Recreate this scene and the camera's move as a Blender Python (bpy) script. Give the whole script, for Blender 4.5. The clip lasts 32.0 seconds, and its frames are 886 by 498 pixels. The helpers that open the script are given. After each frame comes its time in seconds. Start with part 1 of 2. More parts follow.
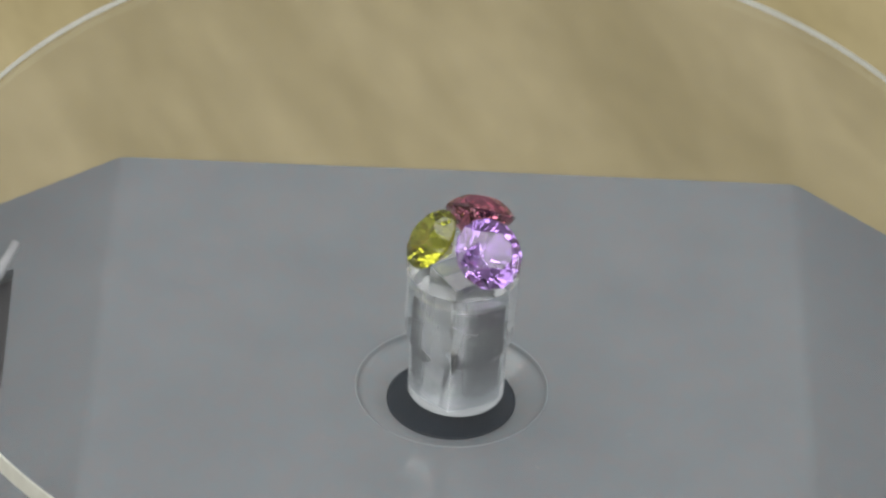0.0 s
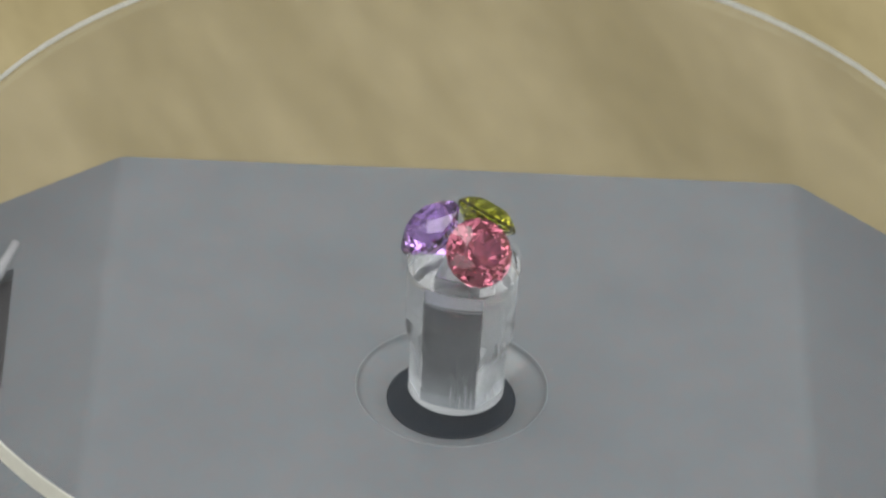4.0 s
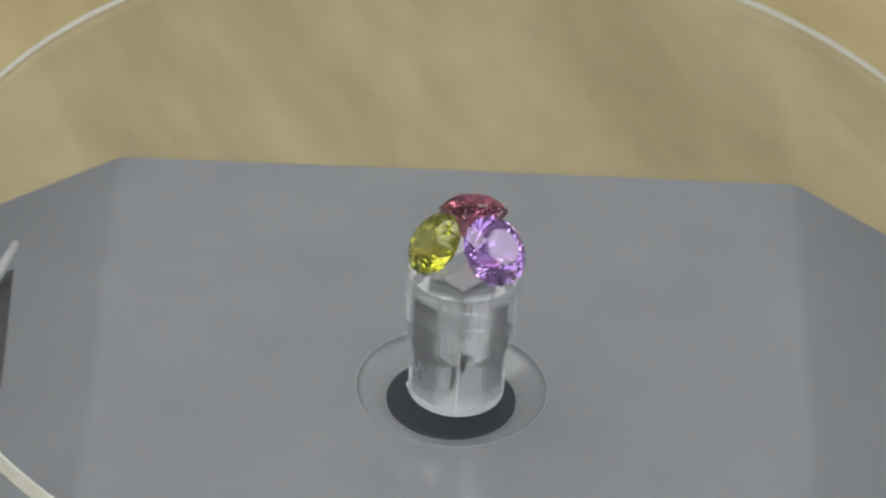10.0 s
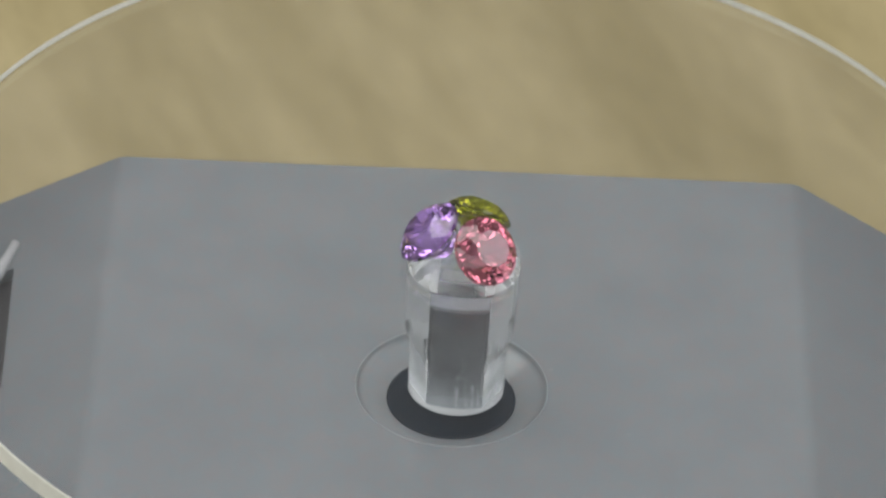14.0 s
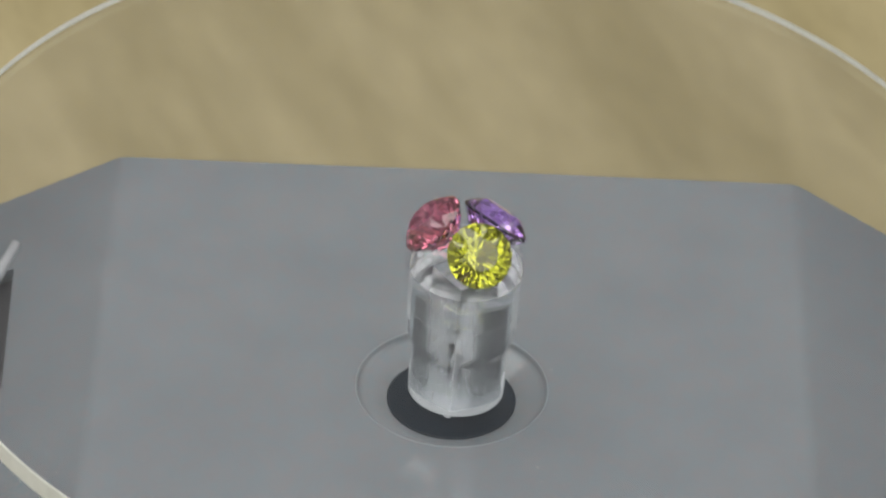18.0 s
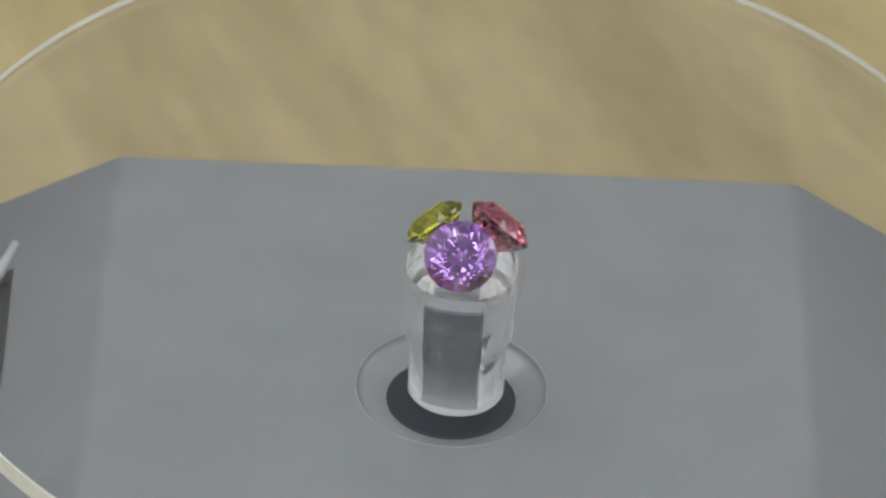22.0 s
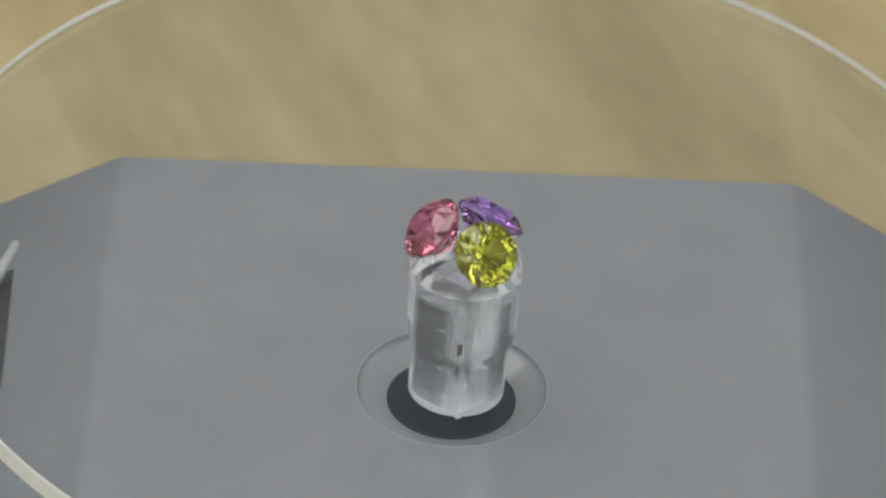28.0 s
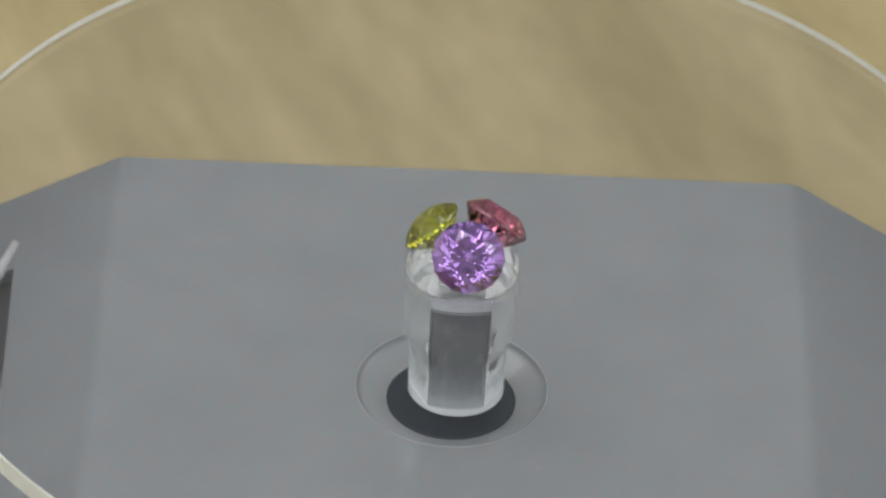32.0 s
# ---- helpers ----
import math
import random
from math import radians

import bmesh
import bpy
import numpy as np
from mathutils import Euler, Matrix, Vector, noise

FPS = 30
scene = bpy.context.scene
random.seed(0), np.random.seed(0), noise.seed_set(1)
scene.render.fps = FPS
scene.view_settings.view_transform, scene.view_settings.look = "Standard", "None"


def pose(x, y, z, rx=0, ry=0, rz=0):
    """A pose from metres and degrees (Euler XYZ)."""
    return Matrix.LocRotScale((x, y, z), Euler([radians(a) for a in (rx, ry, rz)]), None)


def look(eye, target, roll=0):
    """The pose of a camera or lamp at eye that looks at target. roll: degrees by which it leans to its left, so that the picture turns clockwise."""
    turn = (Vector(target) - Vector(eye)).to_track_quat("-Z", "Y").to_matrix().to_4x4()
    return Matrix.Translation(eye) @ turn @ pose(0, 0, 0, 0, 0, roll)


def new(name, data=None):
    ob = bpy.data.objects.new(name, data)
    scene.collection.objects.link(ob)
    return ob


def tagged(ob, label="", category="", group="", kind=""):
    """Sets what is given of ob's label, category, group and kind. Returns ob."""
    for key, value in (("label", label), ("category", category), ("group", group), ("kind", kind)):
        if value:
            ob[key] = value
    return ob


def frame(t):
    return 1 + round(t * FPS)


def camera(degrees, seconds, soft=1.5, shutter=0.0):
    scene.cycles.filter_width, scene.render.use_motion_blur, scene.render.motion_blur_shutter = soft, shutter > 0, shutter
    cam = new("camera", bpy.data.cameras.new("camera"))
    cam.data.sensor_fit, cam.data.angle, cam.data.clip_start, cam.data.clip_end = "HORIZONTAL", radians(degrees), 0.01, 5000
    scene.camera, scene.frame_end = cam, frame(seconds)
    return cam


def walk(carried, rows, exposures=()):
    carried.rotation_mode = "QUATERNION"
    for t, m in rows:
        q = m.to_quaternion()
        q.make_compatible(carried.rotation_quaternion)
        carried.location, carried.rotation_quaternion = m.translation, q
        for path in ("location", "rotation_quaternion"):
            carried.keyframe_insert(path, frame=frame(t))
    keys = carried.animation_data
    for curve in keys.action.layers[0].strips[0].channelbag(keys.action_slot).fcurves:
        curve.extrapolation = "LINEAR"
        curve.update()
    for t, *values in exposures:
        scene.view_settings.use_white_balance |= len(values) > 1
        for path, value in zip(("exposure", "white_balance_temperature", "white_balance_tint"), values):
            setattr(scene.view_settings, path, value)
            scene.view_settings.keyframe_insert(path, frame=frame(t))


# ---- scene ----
MM = 0.001
U = 0.0115  # radius of the round recess in the housing; most parts of the stand are sized by it

# ---- camera ----
cam = camera(4.449, 32.0, soft=2.2)
cam.data.dof.use_dof, cam.data.dof.focus_distance, cam.data.dof.aperture_fstop = True, 1.362, 48
EYE = pose(-0.00181, -1.08434, 0.85358, 52.478, 0, 0) @ pose(0, 0, 0, 0, 0, 2.708)
walk(cam, [(0.0, EYE), (32.0, EYE)], exposures=[(0.0, 0.0), (32.0, 0.0)])

# ---- light ----
world = bpy.data.worlds.new("world")
scene.world = world
world.use_nodes = True
world.node_tree.nodes["Background"].inputs[0].default_value = (0.9, 0.95, 1.0, 1)
world.node_tree.nodes["Background"].inputs[1].default_value = 0.3


def area_lamp(name, eye, target, sx, sy, watts, colour):
    lamp = bpy.data.lights.new(name, "AREA")
    lamp.shape, lamp.size, lamp.size_y, lamp.energy, lamp.color = "RECTANGLE", sx, sy, watts, colour
    ob = new(name, lamp)
    ob.matrix_world = look(eye, target)
    return ob


area_lamp("ceiling_panel_light", (-0.40, 0.48, 1.85), (-0.40, 0.48, 0.0), 1.6, 1.6, 23, (1.0, 0.98, 0.95))
# three unseen fills added before the closed walls, to brighten stem, stones and slopes
area_lamp("south_fill", (0.0, -2.15, 0.75), (0.0, 0.0, 0.45), 2.6, 1.2, 10, (0.95, 0.98, 1.0))
area_lamp("west_fill", (-1.55, 0.25, 0.75), (0, 0.1, 0.1), 1.2, 1.0, 1.2, (0.96, 0.98, 1.0))
area_lamp("east_fill", (1.55, 0.25, 0.75), (0, 0.1, 0.1), 1.2, 1.0, 11, (0.98, 0.98, 1.0))
area_lamp("softbox_left", (-0.66, -0.68, 0.86), (0, 0, 0), 0.42, 0.42, 1.2, (0.97, 0.98, 1.0))
area_lamp("softbox_right", (0.64, -0.70, 0.86), (0, 0, 0), 0.42, 0.42, 1.2, (1.0, 0.98, 0.95))


# ---- materials ----
def nodes_of(name):
    mat = bpy.data.materials.new(name)
    mat.use_nodes = True
    tree = mat.node_tree
    return mat, tree.nodes, tree.links, tree.nodes["Principled BSDF"]


def ramp(nd, lk, source, stops):
    r = nd.new("ShaderNodeValToRGB")
    while len(r.color_ramp.elements) < len(stops):
        r.color_ramp.elements.new(0.5)
    for e, (at, c) in zip(r.color_ramp.elements, stops):
        e.position, e.color = at, (*c, 1)
    lk.new(source, r.inputs[0])
    return r.outputs[0]


def noise_of(nd, lk, scale, detail=3.0, rough=0.5, stretch=None, turn=0.0):
    co = nd.new("ShaderNodeTexCoord")
    n = nd.new("ShaderNodeTexNoise")
    n.inputs["Scale"].default_value, n.inputs["Detail"].default_value, n.inputs["Roughness"].default_value = scale, detail, rough
    src = co.outputs["Object"]
    if stretch:
        m = nd.new("ShaderNodeMapping")
        m.inputs["Rotation"].default_value = (0, 0, radians(turn))
        m2 = nd.new("ShaderNodeMapping")
        m2.inputs["Scale"].default_value = stretch
        lk.new(src, m.inputs[0])
        lk.new(m.outputs[0], m2.inputs[0])
        src = m2.outputs[0]
    lk.new(src, n.inputs["Vector"])
    return n.outputs["Fac"]


def mixed(nd, lk, a, b, fac, mode="MIX"):
    m = nd.new("ShaderNodeMix")
    m.data_type, m.blend_type = "RGBA", mode
    for sock, v in ((m.inputs[0], fac), (m.inputs[6], a), (m.inputs[7], b)):
        if hasattr(v, "links"):
            lk.new(v, sock)
        else:
            sock.default_value = v if not isinstance(v, tuple) else (*v, 1)
    return m.outputs[2]


def bumped(nd, lk, b, fac, strength, dist):
    n = nd.new("ShaderNodeBump")
    n.inputs["Strength"].default_value, n.inputs["Distance"].default_value = strength, dist
    lk.new(fac, n.inputs["Height"])
    lk.new(n.outputs[0], b.inputs["Normal"])


def plastic_material(name, rough, tone=1.0):
    mat, nd, lk, b = nodes_of(name)
    base = ramp(nd, lk, noise_of(nd, lk, 90, 4, 0.6), [(0.3, (0.180 * tone, 0.194 * tone, 0.205 * tone)), (0.7, (0.203 * tone, 0.216 * tone, 0.227 * tone))])
    dust = ramp(nd, lk, noise_of(nd, lk, 1900, 2, 0.5), [(0.71, (0, 0, 0)), (0.77, (0.7, 0.7, 0.7))])
    dirt = ramp(nd, lk, noise_of(nd, lk, 1000, 2, 0.5, (1.0, 1.4, 1.0), 40), [(0.72, (0, 0, 0)), (0.78, (0.8, 0.8, 0.8))])
    c = mixed(nd, lk, base, (0.42, 0.41, 0.39), dust)
    c = mixed(nd, lk, c, (0.10, 0.10, 0.10), dirt)
    mottle = ramp(nd, lk, noise_of(nd, lk, 700, 2, 0.5), [(0.36, (0.89, 0.96, 0.98)), (0.64, (1.00, 0.955, 0.94))])
    c = mixed(nd, lk, c, mottle, 1.0, "MULTIPLY")
    grain = ramp(nd, lk, noise_of(nd, lk, 1900, 2, 0.6), [(0.36, (0.89, 0.95, 0.955)), (0.50, (0.96, 0.96, 0.96)), (0.64, (1.03, 0.97, 0.97))])
    c = mixed(nd, lk, c, grain, 1.0, "MULTIPLY")
    lk.new(c, b.inputs["Base Color"])
    b.inputs["Roughness"].default_value = rough
    bumped(nd, lk, b, noise_of(nd, lk, 2500, 2, 0.5), 0.12, 0.0001)
    return mat


def recess_material():
    """Smooth grey dish, speckled darker and browner round the drive plate, faintly again by the rim."""
    # the housing's own plastic, lightened to offset the dimness inside the dish
    mat = plastic_material("smooth_grey_plastic", 0.14, 1.15)
    nd, lk = mat.node_tree.nodes, mat.node_tree.links
    b = nd["Principled BSDF"]
    base = b.inputs["Base Color"].links[0].from_socket
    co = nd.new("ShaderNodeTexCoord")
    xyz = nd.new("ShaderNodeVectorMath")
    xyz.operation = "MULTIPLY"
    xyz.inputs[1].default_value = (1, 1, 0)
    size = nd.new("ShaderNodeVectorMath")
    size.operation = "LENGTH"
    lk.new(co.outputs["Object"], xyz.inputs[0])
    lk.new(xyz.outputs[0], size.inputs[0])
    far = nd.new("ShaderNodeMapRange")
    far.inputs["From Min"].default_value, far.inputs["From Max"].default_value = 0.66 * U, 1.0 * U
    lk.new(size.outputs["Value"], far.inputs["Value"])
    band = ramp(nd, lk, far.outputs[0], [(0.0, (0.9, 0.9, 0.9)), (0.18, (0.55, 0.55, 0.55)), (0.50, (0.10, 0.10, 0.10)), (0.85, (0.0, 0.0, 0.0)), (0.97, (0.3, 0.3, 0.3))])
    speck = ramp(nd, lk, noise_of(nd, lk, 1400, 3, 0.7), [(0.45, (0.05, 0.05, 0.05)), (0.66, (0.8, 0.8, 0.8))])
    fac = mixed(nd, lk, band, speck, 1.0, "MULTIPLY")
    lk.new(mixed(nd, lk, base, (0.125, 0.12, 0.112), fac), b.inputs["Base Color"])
    return mat


def wood_material():
    mat, nd, lk, b = nodes_of("pale_wood")
    streak = noise_of(nd, lk, 60, 3, 0.5, (1.0, 0.25, 1.0), -24)
    big = noise_of(nd, lk, 16, 2, 0.5, (1.0, 0.4, 1.0), -24)
    c1 = ramp(nd, lk, streak, [(0.36, (0.352, 0.290, 0.138)), (0.64, (0.468, 0.394, 0.214))])
    c2 = ramp(nd, lk, big, [(0.35, (0.94, 0.935, 0.93)), (0.65, (1.0, 1.0, 1.0))])
    fine = noise_of(nd, lk, 260, 3, 0.6, (1.0, 0.35, 1.0), -24)
    c3 = ramp(nd, lk, fine, [(0.34, (0.92, 0.92, 0.90)), (0.66, (1.04, 1.04, 1.04))])
    c = mixed(nd, lk, mixed(nd, lk, c1, c2, 1.0, "MULTIPLY"), c3, 1.0, "MULTIPLY")
    lk.new(c, b.inputs["Base Color"])
    b.inputs["Roughness"].default_value = 0.55
    return mat


def glass_material(name, colour, ior, rough=0.0):
    mat, nd, lk, b = nodes_of(name)
    b.inputs["Base Color"].default_value = (*colour, 1)
    b.inputs["Transmission Weight"].default_value = 1.0
    b.inputs["IOR"].default_value = ior
    b.inputs["Roughness"].default_value = rough
    return mat


def plain_material(name, colour, rough, vary=0.08, scale=40.0):
    mat, nd, lk, b = nodes_of(name)
    lo, hi = tuple(c * (1 - vary) for c in colour), tuple(min(1, c * (1 + vary)) for c in colour)
    lk.new(ramp(nd, lk, noise_of(nd, lk, scale, 4, 0.6), [(0.3, lo), (0.7, hi)]), b.inputs["Base Color"])
    b.inputs["Roughness"].default_value = rough
    return mat


def hazy_material(name, clear, rough, grain=350, swing=0.06):
    """Clear acrylic with a scuffed, slightly milky skin."""
    mat, nd, lk, b = nodes_of(name)
    b.inputs["Base Color"].default_value = (0.95, 0.975, 0.985, 1)
    b.inputs["IOR"].default_value = 1.58
    b.inputs["Roughness"].default_value = rough
    lo, hi = clear - swing, min(1.0, clear + swing)
    fac = ramp(nd, lk, noise_of(nd, lk, grain, 3, 0.6, (1.0, 1.0, 0.12)), [(0.3, (lo, lo, lo)), (0.7, (hi, hi, hi))])
    lk.new(fac, b.inputs["Transmission Weight"])
    return mat


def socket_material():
    """Walls of the broached socket: clear at the top, whiter towards the foot in upright streaks; the cutter's
    frosting, with the white foot's reflection put into the colour.
    """
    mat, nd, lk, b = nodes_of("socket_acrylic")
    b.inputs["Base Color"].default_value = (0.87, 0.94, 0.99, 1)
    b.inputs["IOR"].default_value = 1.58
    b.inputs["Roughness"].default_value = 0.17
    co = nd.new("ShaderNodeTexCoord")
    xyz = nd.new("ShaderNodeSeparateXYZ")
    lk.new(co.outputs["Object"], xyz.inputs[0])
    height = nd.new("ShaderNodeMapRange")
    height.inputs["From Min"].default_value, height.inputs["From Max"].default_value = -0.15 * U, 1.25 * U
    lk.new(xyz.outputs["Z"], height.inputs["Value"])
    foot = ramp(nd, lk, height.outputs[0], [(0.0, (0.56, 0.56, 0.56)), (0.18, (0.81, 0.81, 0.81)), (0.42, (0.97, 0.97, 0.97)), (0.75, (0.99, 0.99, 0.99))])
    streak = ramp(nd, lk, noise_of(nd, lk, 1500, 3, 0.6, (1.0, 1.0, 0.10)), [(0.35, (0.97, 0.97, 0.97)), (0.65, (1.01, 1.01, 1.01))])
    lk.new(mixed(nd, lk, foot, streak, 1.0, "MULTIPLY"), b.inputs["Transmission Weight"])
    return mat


def cement_material():
    """Milky film of cement between the hub and the disc, thinning out downwards."""
    mat, nd, lk, b = nodes_of("milky_cement")
    clear, milk, glow, both, film = (nd.new("ShaderNode" + k) for k in ("BsdfTransparent", "BsdfDiffuse", "BsdfTranslucent", "MixShader", "MixShader"))
    for n in (milk, glow):
        n.inputs["Color"].default_value = (0.80, 0.82, 0.82, 1)
    both.inputs[0].default_value = 0.5
    lk.new(milk.outputs[0], both.inputs[1])
    lk.new(glow.outputs[0], both.inputs[2])
    co = nd.new("ShaderNodeTexCoord")
    xyz = nd.new("ShaderNodeSeparateXYZ")
    lk.new(co.outputs["Object"], xyz.inputs[0])
    height = nd.new("ShaderNodeMapRange")
    height.inputs["From Min"].default_value, height.inputs["From Max"].default_value = 1.50 * U, 1.735 * U
    lk.new(xyz.outputs["Z"], height.inputs["Value"])
    thick = ramp(nd, lk, height.outputs[0], [(0.0, (0.05, 0.05, 0.05)), (0.4, (0.24, 0.24, 0.24)), (1.0, (0.22, 0.22, 0.22))])
    patchy = ramp(nd, lk, noise_of(nd, lk, 500, 3, 0.6), [(0.3, (0.8, 0.8, 0.8)), (0.7, (1.1, 1.1, 1.1))])
    lk.new(mixed(nd, lk, thick, patchy, 1.0, "MULTIPLY"), film.inputs[0])
    lk.new(clear.outputs[0], film.inputs[1])
    lk.new(both.outputs[0], film.inputs[2])
    lk.new(film.outputs[0], nd["Material Output"].inputs["Surface"])
    nd.remove(b)
    return mat


def frosted_material():
    """Sawn edge of the disc: scatters light to both sides."""
    mat, nd, lk, b = nodes_of("frosted_edge")
    milk, glow, both = (nd.new("ShaderNode" + k) for k in ("BsdfDiffuse", "BsdfTranslucent", "MixShader"))
    c = ramp(nd, lk, noise_of(nd, lk, 300, 3, 0.6), [(0.3, (0.80, 0.81, 0.74)), (0.7, (0.90, 0.91, 0.84))])
    for n in (milk, glow):
        lk.new(c, n.inputs["Color"])
        lk.new(n.outputs[0], both.inputs[1 if n == milk else 2])
    both.inputs[0].default_value = 0.35
    lk.new(both.outputs[0], nd["Material Output"].inputs["Surface"])
    nd.remove(b)
    return mat


def spindle_material():
    mat, nd, lk, b = nodes_of("scratched_spindle")
    base = ramp(nd, lk, noise_of(nd, lk, 500, 3, 0.6), [(0.3, (0.002, 0.004, 0.007)), (0.7, (0.004, 0.008, 0.014))])
    ribs = ramp(nd, lk, noise_of(nd, lk, 1600, 2, 0.6, (1.0, 1.0, 0.08)), [(0.55, (0, 0, 0)), (0.72, (0.45, 0.45, 0.45))])
    specks = ramp(nd, lk, noise_of(nd, lk, 2200, 2, 0.6, (1.0, 1.0, 0.5)), [(0.64, (0, 0, 0)), (0.70, (1, 1, 1))])
    c = mixed(nd, lk, base, (0.03, 0.033, 0.038), ribs)
    c = mixed(nd, lk, c, (0.22, 0.22, 0.22), specks)
    lk.new(c, b.inputs["Base Color"])
    b.inputs["Roughness"].default_value = 0.45
    return mat


PLASTIC = plastic_material("grey_plastic", 0.10)
PLASTIC.node_tree.nodes["Principled BSDF"].inputs["Specular IOR Level"].default_value = 0.75
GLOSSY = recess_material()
# light caught by the dish's edge, put into a paler plastic
RIM_GLINT = plastic_material("rim_glint_plastic", 0.35, 1.15)
WOOD = wood_material()
ACRYLIC = hazy_material("scuffed_acrylic", 0.945, 0.08, 350, 0.015)
FLAT = hazy_material("polished_top", 0.975, 0.12, 350, 0.015)
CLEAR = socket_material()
DISC = glass_material("clear_disc_acrylic", (0.94, 0.945, 0.95), 1.53)
CEMENT = cement_material()
FROSTED = frosted_material()
SAWN = plain_material("sawn_acrylic", (0.55, 0.57, 0.58), 0.6)
DARK = plain_material("dark_rubber", (0.007, 0.014, 0.022), 0.26, 0.2, 400)
DARK.node_tree.nodes["Principled BSDF"].inputs["Specular IOR Level"].default_value = 0.2
SLOT = plain_material("slot_shade", (0.03, 0.03, 0.033), 0.6, 0.2, 300)
# pale grey with light put in: slot lip's glint, brightness over the spindle
LIT_GREY = plain_material("lit_grey_plastic", (0.36, 0.37, 0.38), 0.7)
INK = plain_material("ink_smudge", (0.02, 0.02, 0.025), 0.6, 0.2, 400)
CHALK = plain_material("chalky_scratch", (0.42, 0.44, 0.46), 0.8, 0.3, 900)
GREYINK = plain_material("grey_smudge", (0.09, 0.10, 0.11), 0.6, 0.4, 900)
SPINDLE = spindle_material()
WALL = plain_material("wall_paint", (0.72, 0.72, 0.71), 0.8, 0.02, 3)
# grey of the unseen north wall, set to dim its reflection in disc and housing
GREYWALL = plain_material("reflection_wall_grey", (0.25, 0.25, 0.26), 0.8, 0.03, 3)
FLOOR = plain_material("floor_grey", (0.22, 0.21, 0.20), 0.6, 0.1, 6)
# each stone is a little deeper at its crown; the paler pavilion tint stands for light passing straight through
VIOLET = glass_material("violet_stone", (0.61, 0.335, 0.95), 1.77), glass_material("pale_violet_stone", (0.65, 0.395, 0.96), 1.77)
PINK = glass_material("pink_stone", (0.66, 0.18, 0.26), 1.72), glass_material("pale_pink_stone", (0.65, 0.21, 0.31), 1.72)
OLIVE = glass_material("olive_stone", (0.44, 0.455, 0.033), 1.66), glass_material("pale_olive_stone", (0.51, 0.52, 0.065), 1.66)


# ---- helpers for meshes ----
def mesh_of(name, bm, mats):
    me = bpy.data.meshes.new(name)
    bm.to_mesh(me)
    bm.free()
    for m in (mats if isinstance(mats, (list, tuple)) else [mats]):
        me.materials.append(m)
    return me


def part(name, bm, mats, parent=None, label="", smooth=False):
    """Links a bmesh as one mesh object, under a thing or a part."""
    me = mesh_of(name, bm, mats)
    if smooth:
        me.shade_smooth()
    ob = new(name, me)
    ob.parent = parent
    return tagged(ob, label)


def block(bm, x0, x1, y0, y1, z0, z1):
    m = Matrix.Translation(((x0 + x1) / 2, (y0 + y1) / 2, (z0 + z1) / 2)) @ Matrix.Diagonal((x1 - x0, y1 - y0, z1 - z0, 1))
    bmesh.ops.create_cube(bm, size=1, matrix=m)


def ring(bm, r, z, n=96, cx=0.0, cy=0.0):
    return [bm.verts.new((cx + r * math.cos(2 * math.pi * i / n), cy + r * math.sin(2 * math.pi * i / n), z)) for i in range(n)]


def bridge(bm, a, b, mat=0, smooth=True):
    n = len(a)
    for i in range(n):
        f = bm.faces.new((a[i], a[(i + 1) % n], b[(i + 1) % n], b[i]))
        f.smooth, f.material_index = smooth, mat


def cut(ob, bm, mat=None):
    """Takes the solid bm away from the mesh of ob."""
    bmesh.ops.recalc_face_normals(bm, faces=bm.faces)
    tool = new("tool", mesh_of("tool", bm, [mat] if mat else []))
    tool.parent = ob.parent
    mod = ob.modifiers.new("cut", "BOOLEAN")
    mod.operation, mod.solver, mod.object = "DIFFERENCE", "EXACT", tool
    mod.material_mode = "TRANSFER"
    bpy.context.view_layer.update()
    me = bpy.data.meshes.new_from_object(ob.evaluated_get(bpy.context.evaluated_depsgraph_get()))
    ob.modifiers.remove(mod)
    ob.data = me
    bpy.data.objects.remove(tool)


# ---- room ----
def slab(name, box, mat, label, category):
    bm = bmesh.new()
    block(bm, *box)
    return tagged(part(name, bm, mat), label, category, kind="structure")


def build_room():
    slab("floor", (-1.7, 1.7, -2.3, 1.7, -0.842, -0.792), FLOOR, "plain grey floor of the room", "floor")
    slab("ceiling", (-1.7, 1.7, -2.3, 1.7, 1.9, 1.95), WALL, "plain white painted ceiling", "ceiling")
    slab("wall_north", (-1.7, 1.7, 1.6, 1.7, -0.792, 1.9), GREYWALL, "plain grey wall out of view, toned for the reflections", "wall")
    slab("wall_south", (-1.7, 1.7, -2.3, -2.2, -0.792, 1.9), WALL, "plain white painted wall", "wall")
    slab("wall_east", (1.6, 1.7, -2.2, 1.6, -0.792, 1.9), WALL, "plain white painted wall", "wall")
    slab("wall_west", (-1.7, -1.6, -2.2, 1.6, -0.792, 1.9), WALL, "plain white painted wall", "wall")


build_room()

# ---- table ----
TABLE_Z = -0.042


def build_table():
    table = tagged(new("wooden_table"), "pale beige wooden table with soft grain, under the turntable", "table")
    table.location = (0, 0, TABLE_Z - 0.75)
    bm = bmesh.new()
    block(bm, -0.6, 0.6, -0.5, 0.6, 0.722, 0.75)
    bmesh.ops.bevel(bm, geom=bm.edges[:], offset=0.003, segments=2, affect="EDGES")
    part("tabletop", bm, WOOD, table)
    for x in (-0.55, 0.55):
        for y in (-0.45, 0.55):
            bm = bmesh.new()
            block(bm, x - 0.03, x + 0.03, y - 0.03, y + 0.03, 0, 0.722)
            part("leg", bm, WOOD, table)


build_table()


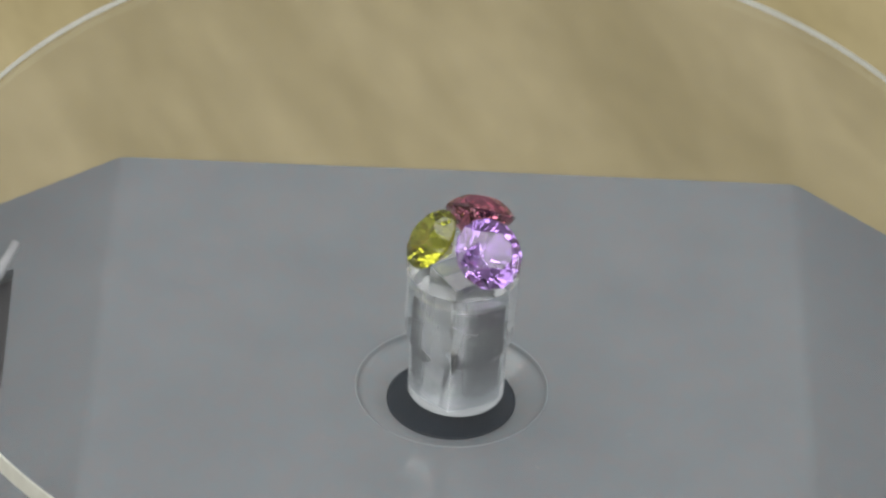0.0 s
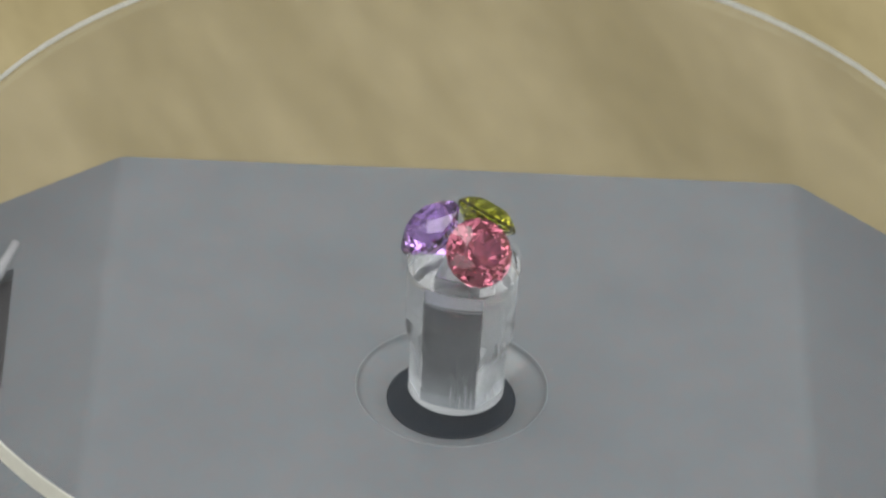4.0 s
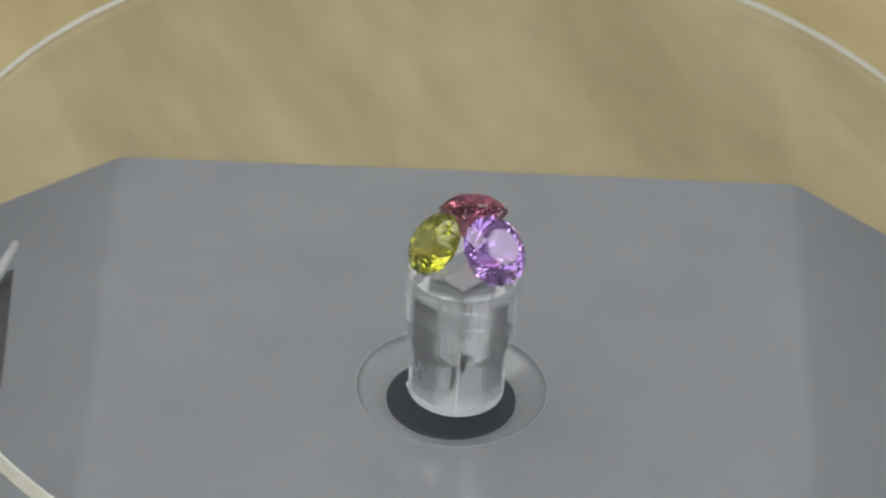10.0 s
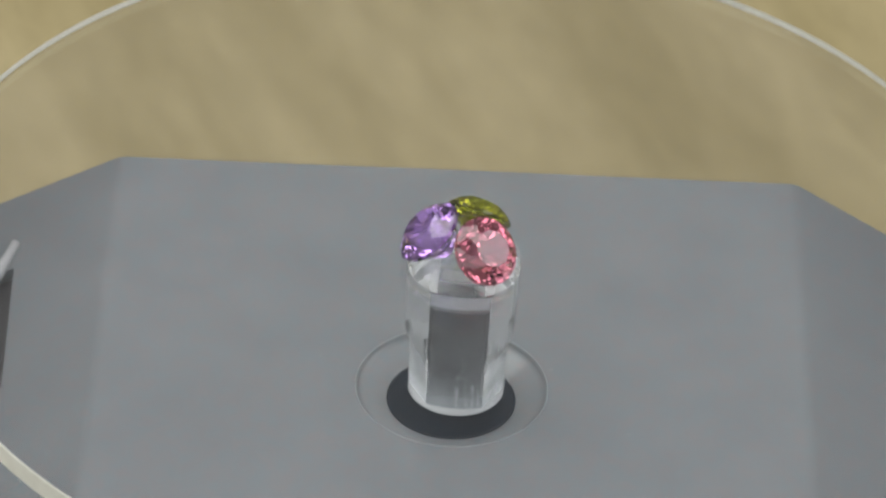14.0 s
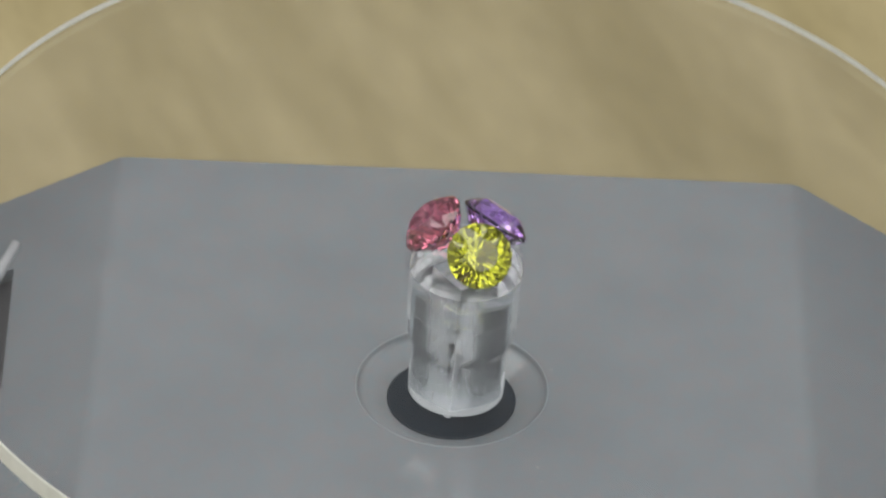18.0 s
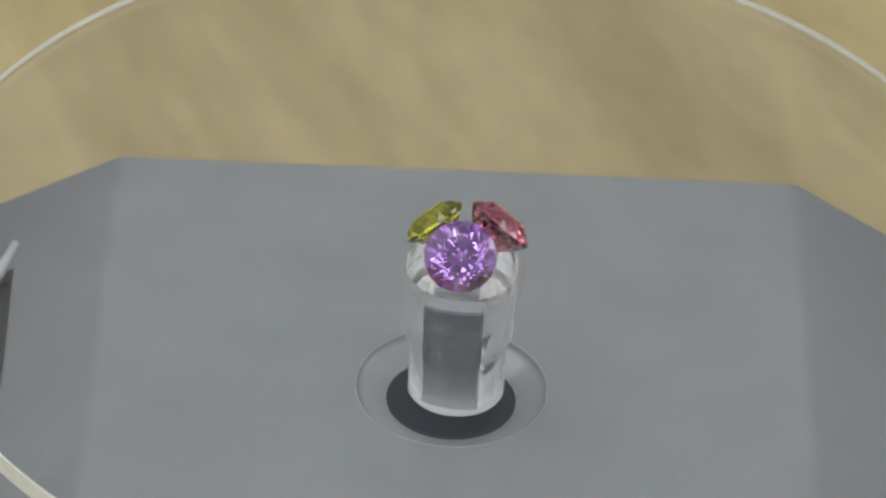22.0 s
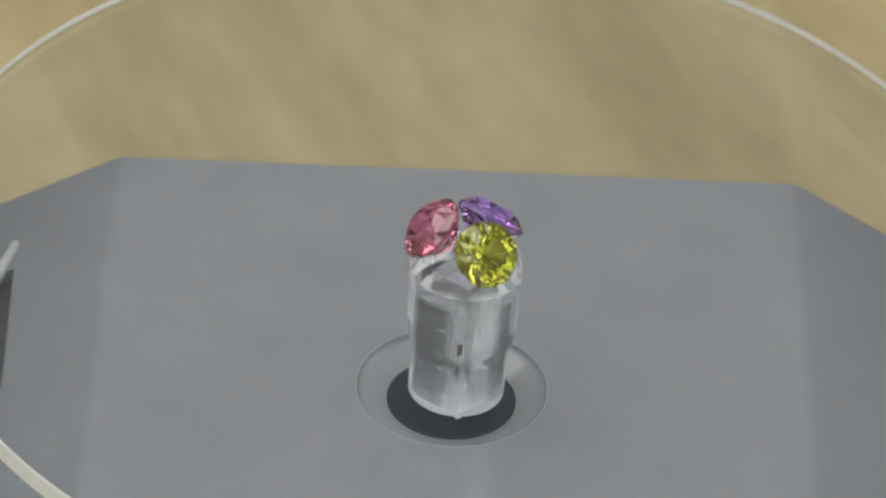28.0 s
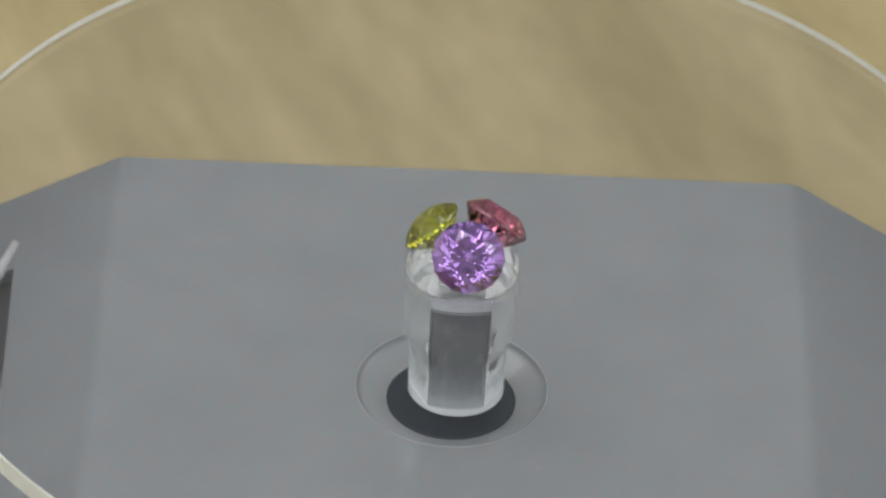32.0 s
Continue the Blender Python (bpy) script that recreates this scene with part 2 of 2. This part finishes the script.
# ---- turntable housing ----
def build_housing():
    thing = tagged(new("turntable_base"), "dusty matt grey plastic motor housing with sloping sides on the table", "turntable")
    thing.location = (0, 0, TABLE_Z)
    h = 0.040 + 0.0005  # its top lies 1.5 mm below the origin
    n = 96
    yb, yf, wide, r = 0.0447, -0.060, 0.029, 0.0034

    def flank(xr, drop):
        """Foot, side slope and the rounded ridge between slope and top, out to xr from the middle."""
        tilt = math.atan2(drop, wide)
        k = r * math.tan(tilt / 2)
        arc = [tilt * (1 - a / 6) for a in range(7)]
        return [(xr + wide, 0.0), (xr + wide, h - drop)] + [(xr - k + r * math.sin(t), h - r + r * math.cos(t)) for t in arc]

    bm = bmesh.new()
    rows = []
    for y, left, right in ((yb, 0.0422, 0.0414), (yf, 0.0448, 0.0458)):  # a little narrower at the back
        outline = flank(right, 0.0180) + [(-x, z) for x, z in reversed(flank(left, 0.0158))]
        rows.append([bm.verts.new((x, y + (0.010 * (x - 0.043) if y > 0 else 0), z)) for x, z in outline])
    bridge(bm, rows[0], rows[1], smooth=False)
    ends = [bm.faces.new(rows[0]), bm.faces.new(rows[1])]
    bmesh.ops.recalc_face_normals(bm, faces=bm.faces)
    bmesh.ops.bevel(bm, geom=[e for f in ends for e in f.edges if max(v.co.z for v in e.verts) > 0.001], offset=0.0009, segments=3, affect="EDGES")
    shell = part("shell", bm, PLASTIC, thing)
    bm = bmesh.new()
    bmesh.ops.create_cone(bm, cap_ends=True, segments=n, radius1=U, radius2=U, depth=0.012, matrix=pose(0, 0, h))
    cut(shell, bm)
    # slot in the sloping side
    bm = bmesh.new()
    slope = Matrix.Translation((-0.0546, 0, h - 0.0064)) @ pose(0, 0, 0, 0, -28.6, 0)
    block(bm, -0.014, 0.0, 0.0035, 0.0278, -0.004, 0.004)
    bm.transform(slope)
    cut(shell, bm)
    shell.data.shade_smooth()
    shell.data.set_sharp_from_angle(angle=radians(18))
    # slot floor, coloured near black for the shade inside the opening
    bm = bmesh.new()
    block(bm, -0.0139, -0.0001, 0.0036, 0.0277, -0.0039, -0.0015)
    bm.transform(slope)
    part("slot", bm, SLOT, thing, "floor of the slot, its inner darkness put into the colour")
    # lip: the light its edge catches is put into a pale colour
    bm = bmesh.new()
    bmesh.ops.create_cone(bm, cap_ends=True, segments=16, radius1=0.0008, radius2=0.0006, depth=0.0085, matrix=pose(0, 0, 0, 0, 90, 0))
    bm.transform(slope @ pose(-0.0015, 0.0284, 0.0002, 0, 0, 66))
    part("slot_lip", bm, LIT_GREY, thing, "lip of the slot, the light on it put into a pale colour", smooth=True)
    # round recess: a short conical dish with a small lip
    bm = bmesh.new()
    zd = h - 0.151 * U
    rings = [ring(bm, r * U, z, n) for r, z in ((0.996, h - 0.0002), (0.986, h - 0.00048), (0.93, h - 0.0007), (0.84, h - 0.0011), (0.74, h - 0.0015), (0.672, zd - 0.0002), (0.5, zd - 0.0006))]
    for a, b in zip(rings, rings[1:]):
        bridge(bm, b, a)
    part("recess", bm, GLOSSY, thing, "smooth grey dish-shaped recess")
    bm = bmesh.new()
    rings = [ring(bm, r * U, z, n) for r, z in ((1.021, h - 0.0001), (1.017, h + 0.00010), (1.007, h + 0.00010), (0.994, h - 0.00024))]
    for a, b in zip(rings, rings[1:]):
        bridge(bm, b, a)
    part("rim", bm, RIM_GLINT, thing, "pale rim of the recess, its glint put into the colour")
    bm = bmesh.new()
    a, b, c = ring(bm, 0.680 * U, zd - 0.0004, n), ring(bm, 0.680 * U, zd, n), ring(bm, 0.655 * U, zd + 0.0001, n)
    bridge(bm, a, b)
    bridge(bm, b, c)
    bm.faces.new(c)
    part("drive_plate", bm, DARK, thing, "dark round rubber drive plate")
    return thing


build_housing()


# ---- dust on the housing ----
def build_dust(name, mat, label, seed, count, known):
    """Flecks that lie flat on the housing's top face."""
    rnd = random.Random(seed)
    bm = bmesh.new()
    spots = [(x * MM, y * MM, 0.16 * MM) for x, y in known]
    while len(spots) < count:
        x, y = rnd.uniform(-0.041, 0.041), rnd.uniform(-0.027, 0.042)
        if math.hypot(x, y) > 1.06 * U:
            spots.append((x, y, rnd.choice((0.05, 0.06, 0.07, 0.09, 0.11, 0.14)) * MM))
    z = TABLE_Z + 0.0405
    for x, y, r in spots:
        n, a0, k = 6, rnd.uniform(0, 6.3), rnd.uniform(0.5, 1.0)
        top, foot = [], []
        for i in range(n):
            a = 2 * math.pi * i / n
            u, v = r * rnd.uniform(0.7, 1.2) * math.cos(a), r * k * rnd.uniform(0.7, 1.2) * math.sin(a)
            px, py = x + u * math.cos(a0) - v * math.sin(a0), y + u * math.sin(a0) + v * math.cos(a0)
            foot.append(bm.verts.new((px, py, z)))
            top.append(bm.verts.new((x + (px - x) * 0.7, y + (py - y) * 0.7, z + 0.03 * MM)))
        bridge(bm, foot, top, smooth=False)
        bm.faces.new(top)
    return tagged(part(name, bm, mat), label, "dust", kind="stuff")


build_dust("pale_dust", plain_material("pale_dust", (0.33, 0.315, 0.30), 0.9), "pale dust flecks scattered on the grey housing", 3, 320,
           [(-27.0, 38.6), (21.7, -7.6), (-33.8, -6.6), (27.6, -2.1), (-25.8, -12.0), (-35.9, 14.4), (-26.3, 17.4)])
build_dust("dark_dust", plain_material("dark_dust", (0.06, 0.055, 0.05), 0.9), "dark dust flecks scattered on the grey housing", 5, 240,
           [(-20.3, -0.2), (-3.4, -16.8), (26.1, 30.2), (23.6, 8.7), (-24.6, 18.1), (-32.6, -17.4), (42.6, -15.0)])

# ---- rotating stand ----
SPIN, FRONT = 34.797, 1.149  # degrees a second; the violet stone faces forward soon after 1.1 s
AXIS = Matrix.Translation((0.000514, -0.00024, 0)) @ pose(0, 0, 0, -0.14, 1.075, 0)
LEAN = pose(0, 0, 0, 0, 0, 198) @ pose(0, 0, 0, 0, 0.79, 0) @ pose(0, 0, 0, 0, 0, -198)


def stand_pose(t):
    return AXIS @ pose(0, 0, 0, 0, 0, -SPIN * (t - FRONT)) @ LEAN


ROD_Z, DISC_Z, DISC_T, DISC_R, HUB_TOP, FLANGE = -0.113, 1.600, 0.235, 5.803, 1.735, 1.735


def sag(r):
    """Height of the disc's upper face at r from the axis: it hangs a little lower at its rim."""
    return FLANGE + (DISC_Z - FLANGE) * (r - 0.59) / (DISC_R - 0.59)


def square_ring(bm, half, z, n=96):
    out, turn = [], pose(0, 0, 0, 0, 0, TWIST)
    for i in range(n):
        a = 2 * math.pi * i / n
        c, s = math.cos(a), math.sin(a)
        k = half / max(abs(c), abs(s))
        out.append(bm.verts.new(turn @ Vector((k * c, k * s, z))))
    return out


# each stone: turn round the hub behind the violet one, distance from the axis, height, lean of its table from upright, lean to its side, own turn
SEATS = {"violet_gemstone": (-5.2, 0.385, 2.033, 42.6, 3.4, 0), "pink_gemstone": (122.4, 0.365, 2.061, 46.5, 5.6, 10), "olive_gemstone": (247.7, 0.405, 2.037, 47.0, -4.2, 20)}


def seat_pose(seat):
    turn, rad, z, lean, side, own = seat
    # at turn 0 the stone lies towards -y
    return pose(0.045 * U, 0, 0, 0, 0, turn) @ pose(0, -rad * U, z * U, lean, 0, 0) @ pose(0, 0, 0, 0, side, 0) @ pose(0, 0, 0, 0, 0, own)


def smudge(stand, pts, side, mat, label):
    """A thin dark mark on one wall of the socket; pts are (along, height) on that wall, side its turn."""
    bm = bmesh.new()
    d = SOCKET * U
    for off in (0.00016, 0.00020):
        vs = [bm.verts.new((x * U, -d - off, z * U)) for x, z in pts]
        bm.faces.new(vs if off > 0.00018 else vs[::-1])
    bm.verts.ensure_lookup_table()
    n = len(pts)
    for k in range(n):
        q = (k + 1) % n
        bm.faces.new((bm.verts[k], bm.verts[q], bm.verts[n + q], bm.verts[n + k]))
    bmesh.ops.recalc_face_normals(bm, faces=bm.faces)
    bm.transform(pose(0, 0, 0, 0, 0, side + TWIST))
    return part("smudge", bm, mat, stand, label)


def smear(stand, rnd, side, mat, label, count):
    """A broken smear of small touching specks, rising along one wall of the socket."""
    bm = bmesh.new()
    y = -SOCKET * U - 0.00016
    for k in range(count):
        x, q = rnd.gauss(-0.05, 0.055), 0.012 + 0.022 * rnd.random()
        z = 0.37 + 0.35 * (x + 0.05) + rnd.gauss(0, 0.035)
        ring_pts = blob(rnd, x, z, 1.8 * q, q, 7)
        bm.faces.new([bm.verts.new((u * U, y - k * 4e-7, v * U)) for u, v in ring_pts])
    bmesh.ops.solidify(bm, geom=bm.faces[:], thickness=0.00002)
    bm.transform(pose(0, 0, 0, 0, 0, side + TWIST))
    return tagged(part("smear", bm, mat, stand, label), kind="stuff")


def scratches(stand, rnd, side, count):
    """Fine pale upright scratches and chips on one wall of the socket, thickest near its foot."""
    bm = bmesh.new()
    y = -SOCKET * U - 0.00003
    for k in range(count):
        x = rnd.uniform(-0.95, 0.95) * SOCKET * U
        z = (ROD_Z + 0.03 + 0.70 * rnd.random() ** 2.4) * U
        w, t = rnd.choice((0.002, 0.003, 0.005)) * U, rnd.choice((0.008, 0.015, 0.03, 0.10)) * U
        vs = [bm.verts.new((x + u, y, z + v)) for u, v in ((-w, 0), (w * 0.6, 0.1 * t), (w, t), (-w * 0.5, 0.8 * t))]
        bm.faces.new(vs)
    bmesh.ops.solidify(bm, geom=bm.faces[:], thickness=0.00002)
    bm.transform(pose(0, 0, 0, 0, 0, side + TWIST))
    return tagged(part("scratches", bm, CHALK, stand, "fine pale upright scratches"), kind="stuff")


def broach_ribs(stand, rnd, side, spots):
    """Fine chalky upright ribs that the cutting tool left standing low in one wall of the socket; spots are (along, top)."""
    bm = bmesh.new()
    for x, top in spots:
        w, deep = rnd.uniform(0.0016, 0.0032) * U, rnd.uniform(0.0065, 0.0085) * U
        block(bm, x * U - w, x * U + w, -SOCKET * U - deep, -SOCKET * U - 0.00002, (ROD_Z + 0.01) * U, top * U)
    bm.transform(pose(0, 0, 0, 0, 0, side + TWIST))
    return tagged(part("ribs", bm, SAWN, stand, "chalky white broaching ribs"), kind="stuff")


def blob(rnd, x, z, w, h, n=14):
    """A ragged outline round (x, z)."""
    out = []
    for k in range(n):
        a, r = 2 * math.pi * k / n, rnd.uniform(0.45, 1.1)
        out.append((x + w / 2 * r * math.cos(a), z + h / 2 * r * math.sin(a)))
    return out


SOCKET, TWIST = 0.246, -5.0  # half its width, and its turn against the violet stone


def build_stand():
    stand = tagged(new("rotating_stand"), "clear acrylic turntable disc with a clear round hub, slowly turning", "turntable disc")
    # clear disc with a sawn hole in the middle
    bm = bmesh.new()
    n = 192
    e = 0.0002 / U
    radii = [0.590, 1.2, 2.2, 3.2, 4.2, 5.0, DISC_R - e]
    upper = [(r, sag(r), 0) for r in radii[:-1]] + [(radii[-1], DISC_Z, 2)]
    lower = [(r, z - DISC_T, 0) for r, z, _ in reversed(upper)]
    prof = upper + [(DISC_R, DISC_Z - e, 2), (DISC_R, DISC_Z - DISC_T + e, 0)] + lower
    rings = [ring(bm, r * U, z * U, n) for r, z, _ in prof]
    for k in range(len(prof) - 1):  # cemented to the hub: no wall in the hole
        bridge(bm, rings[k], rings[k + 1], mat=prof[k][2], smooth=False)
    bmesh.ops.recalc_face_normals(bm, faces=bm.faces)
    disc = part("disc", bm, [DISC, DISC, FROSTED], stand, "clear round acrylic disc with a frosted white edge")
    disc.visible_shadow = False  # clear, lets the daylight through
    # turned hub: stem, collar and a flat top on which the stones lie
    bm = bmesh.new()
    prof = [(0.494, ROD_Z, 0), (0.507, 0.014 + ROD_Z, 0), (0.5075, 0.03 + ROD_Z, 0), (0.5088, 0.515, 0), (0.509, 0.530, 0), (0.522, 0.580, 0), (0.560, 0.640, 0), (0.574, 0.700, 0), (0.5745, 0.715, 0), (0.5815, 1.030, 0), (0.582, 1.040, 0), (0.577, 1.050, 0),
            (0.588, 1.062, 0), (0.5885, 1.075, 0), (0.590, FLANGE - DISC_T, 4), (0.590, HUB_TOP, 0)]
    rings = [ring(bm, r * U, z * U, n) for r, z, _ in prof]
    for k, (a, b) in enumerate(zip(rings, rings[1:])):
        bridge(bm, a, b, mat=prof[k][2])
    bm.faces.new(rings[-1]).material_index = 5
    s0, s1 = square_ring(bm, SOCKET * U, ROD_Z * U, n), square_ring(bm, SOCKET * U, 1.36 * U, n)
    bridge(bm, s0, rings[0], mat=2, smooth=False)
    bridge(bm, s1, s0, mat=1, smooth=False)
    f = bm.faces.new(s1[::-1])
    f.material_index = 3
    bmesh.ops.recalc_face_normals(bm, faces=bm.faces)
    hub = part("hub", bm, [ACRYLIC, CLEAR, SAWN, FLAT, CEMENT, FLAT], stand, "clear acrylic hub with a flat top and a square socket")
    hub.data.set_sharp_from_angle(angle=radians(35))
    hub.visible_shadow = False  # clear, lets the daylight through
    # square spindle in the socket
    bm = bmesh.new()
    w = 0.226 * U
    block(bm, -w, w, -w, w, -0.281 * U + 0.0002, 1.17 * U)
    bmesh.ops.bevel(bm, geom=bm.edges[:], offset=0.0002, segments=2, affect="EDGES")
    bm.transform(pose(0, 0, 0, 0, 0, TWIST))
    # end face paled: the brightness of the gap above is put into its colour
    for f in bm.faces:
        f.material_index = 1 if f.normal.z > 0.9 else 0
    part("spindle", bm, [SPINDLE, LIT_GREY], stand, "dark grey scratched square spindle, its end paled to brighten the gap above")
    # a small burr left standing on the foot
    bm = bmesh.new()
    bmesh.ops.create_icosphere(bm, subdivisions=2, radius=0.032 * U)
    for v in bm.verts:
        v.co = Vector((v.co.x * 1.3, v.co.y * 0.8, v.co.z * 0.7)) * (1 + 0.25 * noise.noise(v.co * 4000))
    bm.transform(pose(0, 0, 0, 0, 0, 218) @ pose(0, -0.498 * U, (ROD_Z + 0.004) * U))
    part("burr", bm, SAWN, stand, "small pale burr at the foot")
    # ink and dirt at the corners of the socket
    rnd = random.Random(4)
    c = SOCKET
    ribs = ((), ((0.02, 0.18), (0.10, 0.05), (0.15, 0.20), (0.20, 0.14)), ((-0.07, 0.02), (0.03, 0.06)), ())
    for k in range(4):
        scratches(stand, rnd, 90 * k, (45, 60, 120, 110)[k])
        if ribs[k]:
            broach_ribs(stand, rnd, 90 * k, ribs[k])
        smudge(stand, blob(rnd, c - 0.015, 1.345, 0.016, 0.014, 8), 90 * k, INK, "black dot")
    # wall 0: a hooked streak by one corner, a broad dash by the other
    smudge(stand, [(c - 0.085, 0.72), (c - 0.02, 0.73), (c - 0.025, 0.63), (c - 0.04, 0.55), (c - 0.045, 0.40), (c - 0.055, 0.25), (c - 0.062, 0.34), (c - 0.060, 0.52), (c - 0.055, 0.66)], 0, INK, "black hooked ink streak")
    smudge(stand, [(-c + 0.03, 0.66), (-c + 0.085, 0.67), (-c + 0.07, 0.56), (-c + 0.06, 0.46), (-c + 0.03, 0.40), (-c + 0.025, 0.54)], 0, INK, "black ink dash")
    # wall 1: a comma by the corner and a grey smear
    smudge(stand, [(-c + 0.02, 0.83), (-c + 0.16, 0.86), (-c + 0.08, 0.79), (-c + 0.055, 0.70), (-c + 0.03, 0.69)], 90, INK, "black ink comma")
    smear(stand, rnd, 90, GREYINK, "broken grey smear", 70)
    # wall 2: a wedge and a thin streak beneath it
    smudge(stand, [(c - 0.10, 0.81), (c - 0.03, 0.80), (c - 0.03, 0.68), (c - 0.055, 0.65), (c - 0.06, 0.74)], 180, INK, "black ink wedge")
    smudge(stand, blob(rnd, c - 0.055, 0.44, 0.035, 0.24, 18), 180, INK, "black ink streak")
    for x, z, w, h in ((0.07, 0.44, 0.10, 0.07), (0.03, 0.39, 0.09, 0.05), (0.11, 0.40, 0.05, 0.10)):
        smudge(stand, blob(rnd, x, z, w, h, 16), 180, CHALK, "pale chipped scar")
    # wall 3: a faint dash by one corner, a thin wavering streak by the other
    smudge(stand, blob(rnd, -c + 0.07, 0.42, 0.035, 0.28, 18), 270, GREYINK, "faint ink dash")
    smudge(stand, [(c - 0.075, 0.54), (c - 0.04, 0.55), (c - 0.05, 0.48), (c - 0.035, 0.43), (c - 0.05, 0.34), (c - 0.06, 0.15), (c - 0.075, 0.20), (c - 0.07, 0.36), (c - 0.06, 0.45)], 270, INK, "black wavering ink streak")
    return stand


# ---- stones ----
def brilliant(name, mats, diameter, label, n=8, tiers=2, table=0.56, crown=0.18, pavilion=0.43, girdle=0.045, bulge=(0.62, 0.27)):
    """A round brilliant cut, its girdle's middle at the origin, its table towards +z."""
    stone = tagged(new(name), label, "gemstone", "stones on the stand")
    r = diameter / 2

    def loop(bm, rad, z, count, off):
        return [bm.verts.new((rad * r * math.cos(2 * math.pi * (i + off) / count), rad * r * math.sin(2 * math.pi * (i + off) / count), z * diameter)) for i in range(count)]
    m = 2 * n
    g = girdle / 2
    bm = bmesh.new()
    tab = loop(bm, table, g + crown, n, 0.0)
    mid = loop(bm, 0.79, g + crown * 0.56, n, 0.5)
    gir = loop(bm, 1.0, g, m, 0.0)
    bm.faces.new(tab)
    for i in range(n):
        j = (i + 1) % n
        bm.faces.new((tab[i], mid[i], tab[j]))
        bm.faces.new((tab[j], mid[i], gir[2 * j], mid[j]))
        bm.faces.new((mid[i], gir[2 * i], gir[2 * i + 1]))
        bm.faces.new((mid[i], gir[2 * i + 1], gir[(2 * i + 2) % m]))
    part("crown", bm, mats[0], stone)
    bm = bmesh.new()
    bridge(bm, loop(bm, 1.0, -g, m, 0.0), loop(bm, 1.0, g, m, 0.0), smooth=False)
    part("girdle", bm, mats[0], stone)
    bm = bmesh.new()
    gir = loop(bm, 1.0, -g, m, 0.0)
    cul = bm.verts.new((0, 0, -(g + pavilion) * diameter))
    if tiers == 1:
        mid = low = loop(bm, 0.20, -g - pavilion * 0.87, n, 0.5)
    else:
        mid, low = loop(bm, bulge[0], -g - pavilion * 0.36, n, 0.5), loop(bm, bulge[1], -g - pavilion * 0.75, n, 0.0)
    for i in range(n):
        j = (i + 1) % n
        bm.faces.new((gir[2 * i + 1], gir[2 * i], mid[i]))
        bm.faces.new((gir[(2 * i + 2) % m], gir[2 * i + 1], mid[i]))
        if tiers == 1:
            bm.faces.new((low[i], gir[2 * j], low[j], cul))
        else:
            bm.faces.new((gir[2 * j], mid[i], low[j]))
            bm.faces.new((mid[j], gir[2 * j], low[j]))
            bm.faces.new((low[i], low[j], mid[i]))
            bm.faces.new((low[j], low[i], cul))
    bmesh.ops.recalc_face_normals(bm, faces=bm.faces)
    part("pavilion", bm, mats[1], stone)
    return stone


STAND = build_stand()
STONES = {
    "violet_gemstone": brilliant("violet_gemstone", VIOLET, 0.00880, "bright violet faceted round gemstone lying on the clear hub", n=8, tiers=1, table=0.54, pavilion=0.46),
    "pink_gemstone": brilliant("pink_gemstone", PINK, 0.00847, "salmon pink faceted round gemstone lying on the clear hub", n=10, table=0.54, pavilion=0.44, bulge=(0.76, 0.38)),
    "olive_gemstone": brilliant("olive_gemstone", OLIVE, 0.00795, "olive green-yellow faceted round gemstone lying on the clear hub", n=12, table=0.50),
}


def motions():
    times = [i * 0.5 for i in range(65)]
    walk(STAND, [(t, stand_pose(t)) for t in times])
    for name, stone in STONES.items():
        m = seat_pose(SEATS[name])
        walk(stone, [(t, stand_pose(t) @ m) for t in times])


motions()
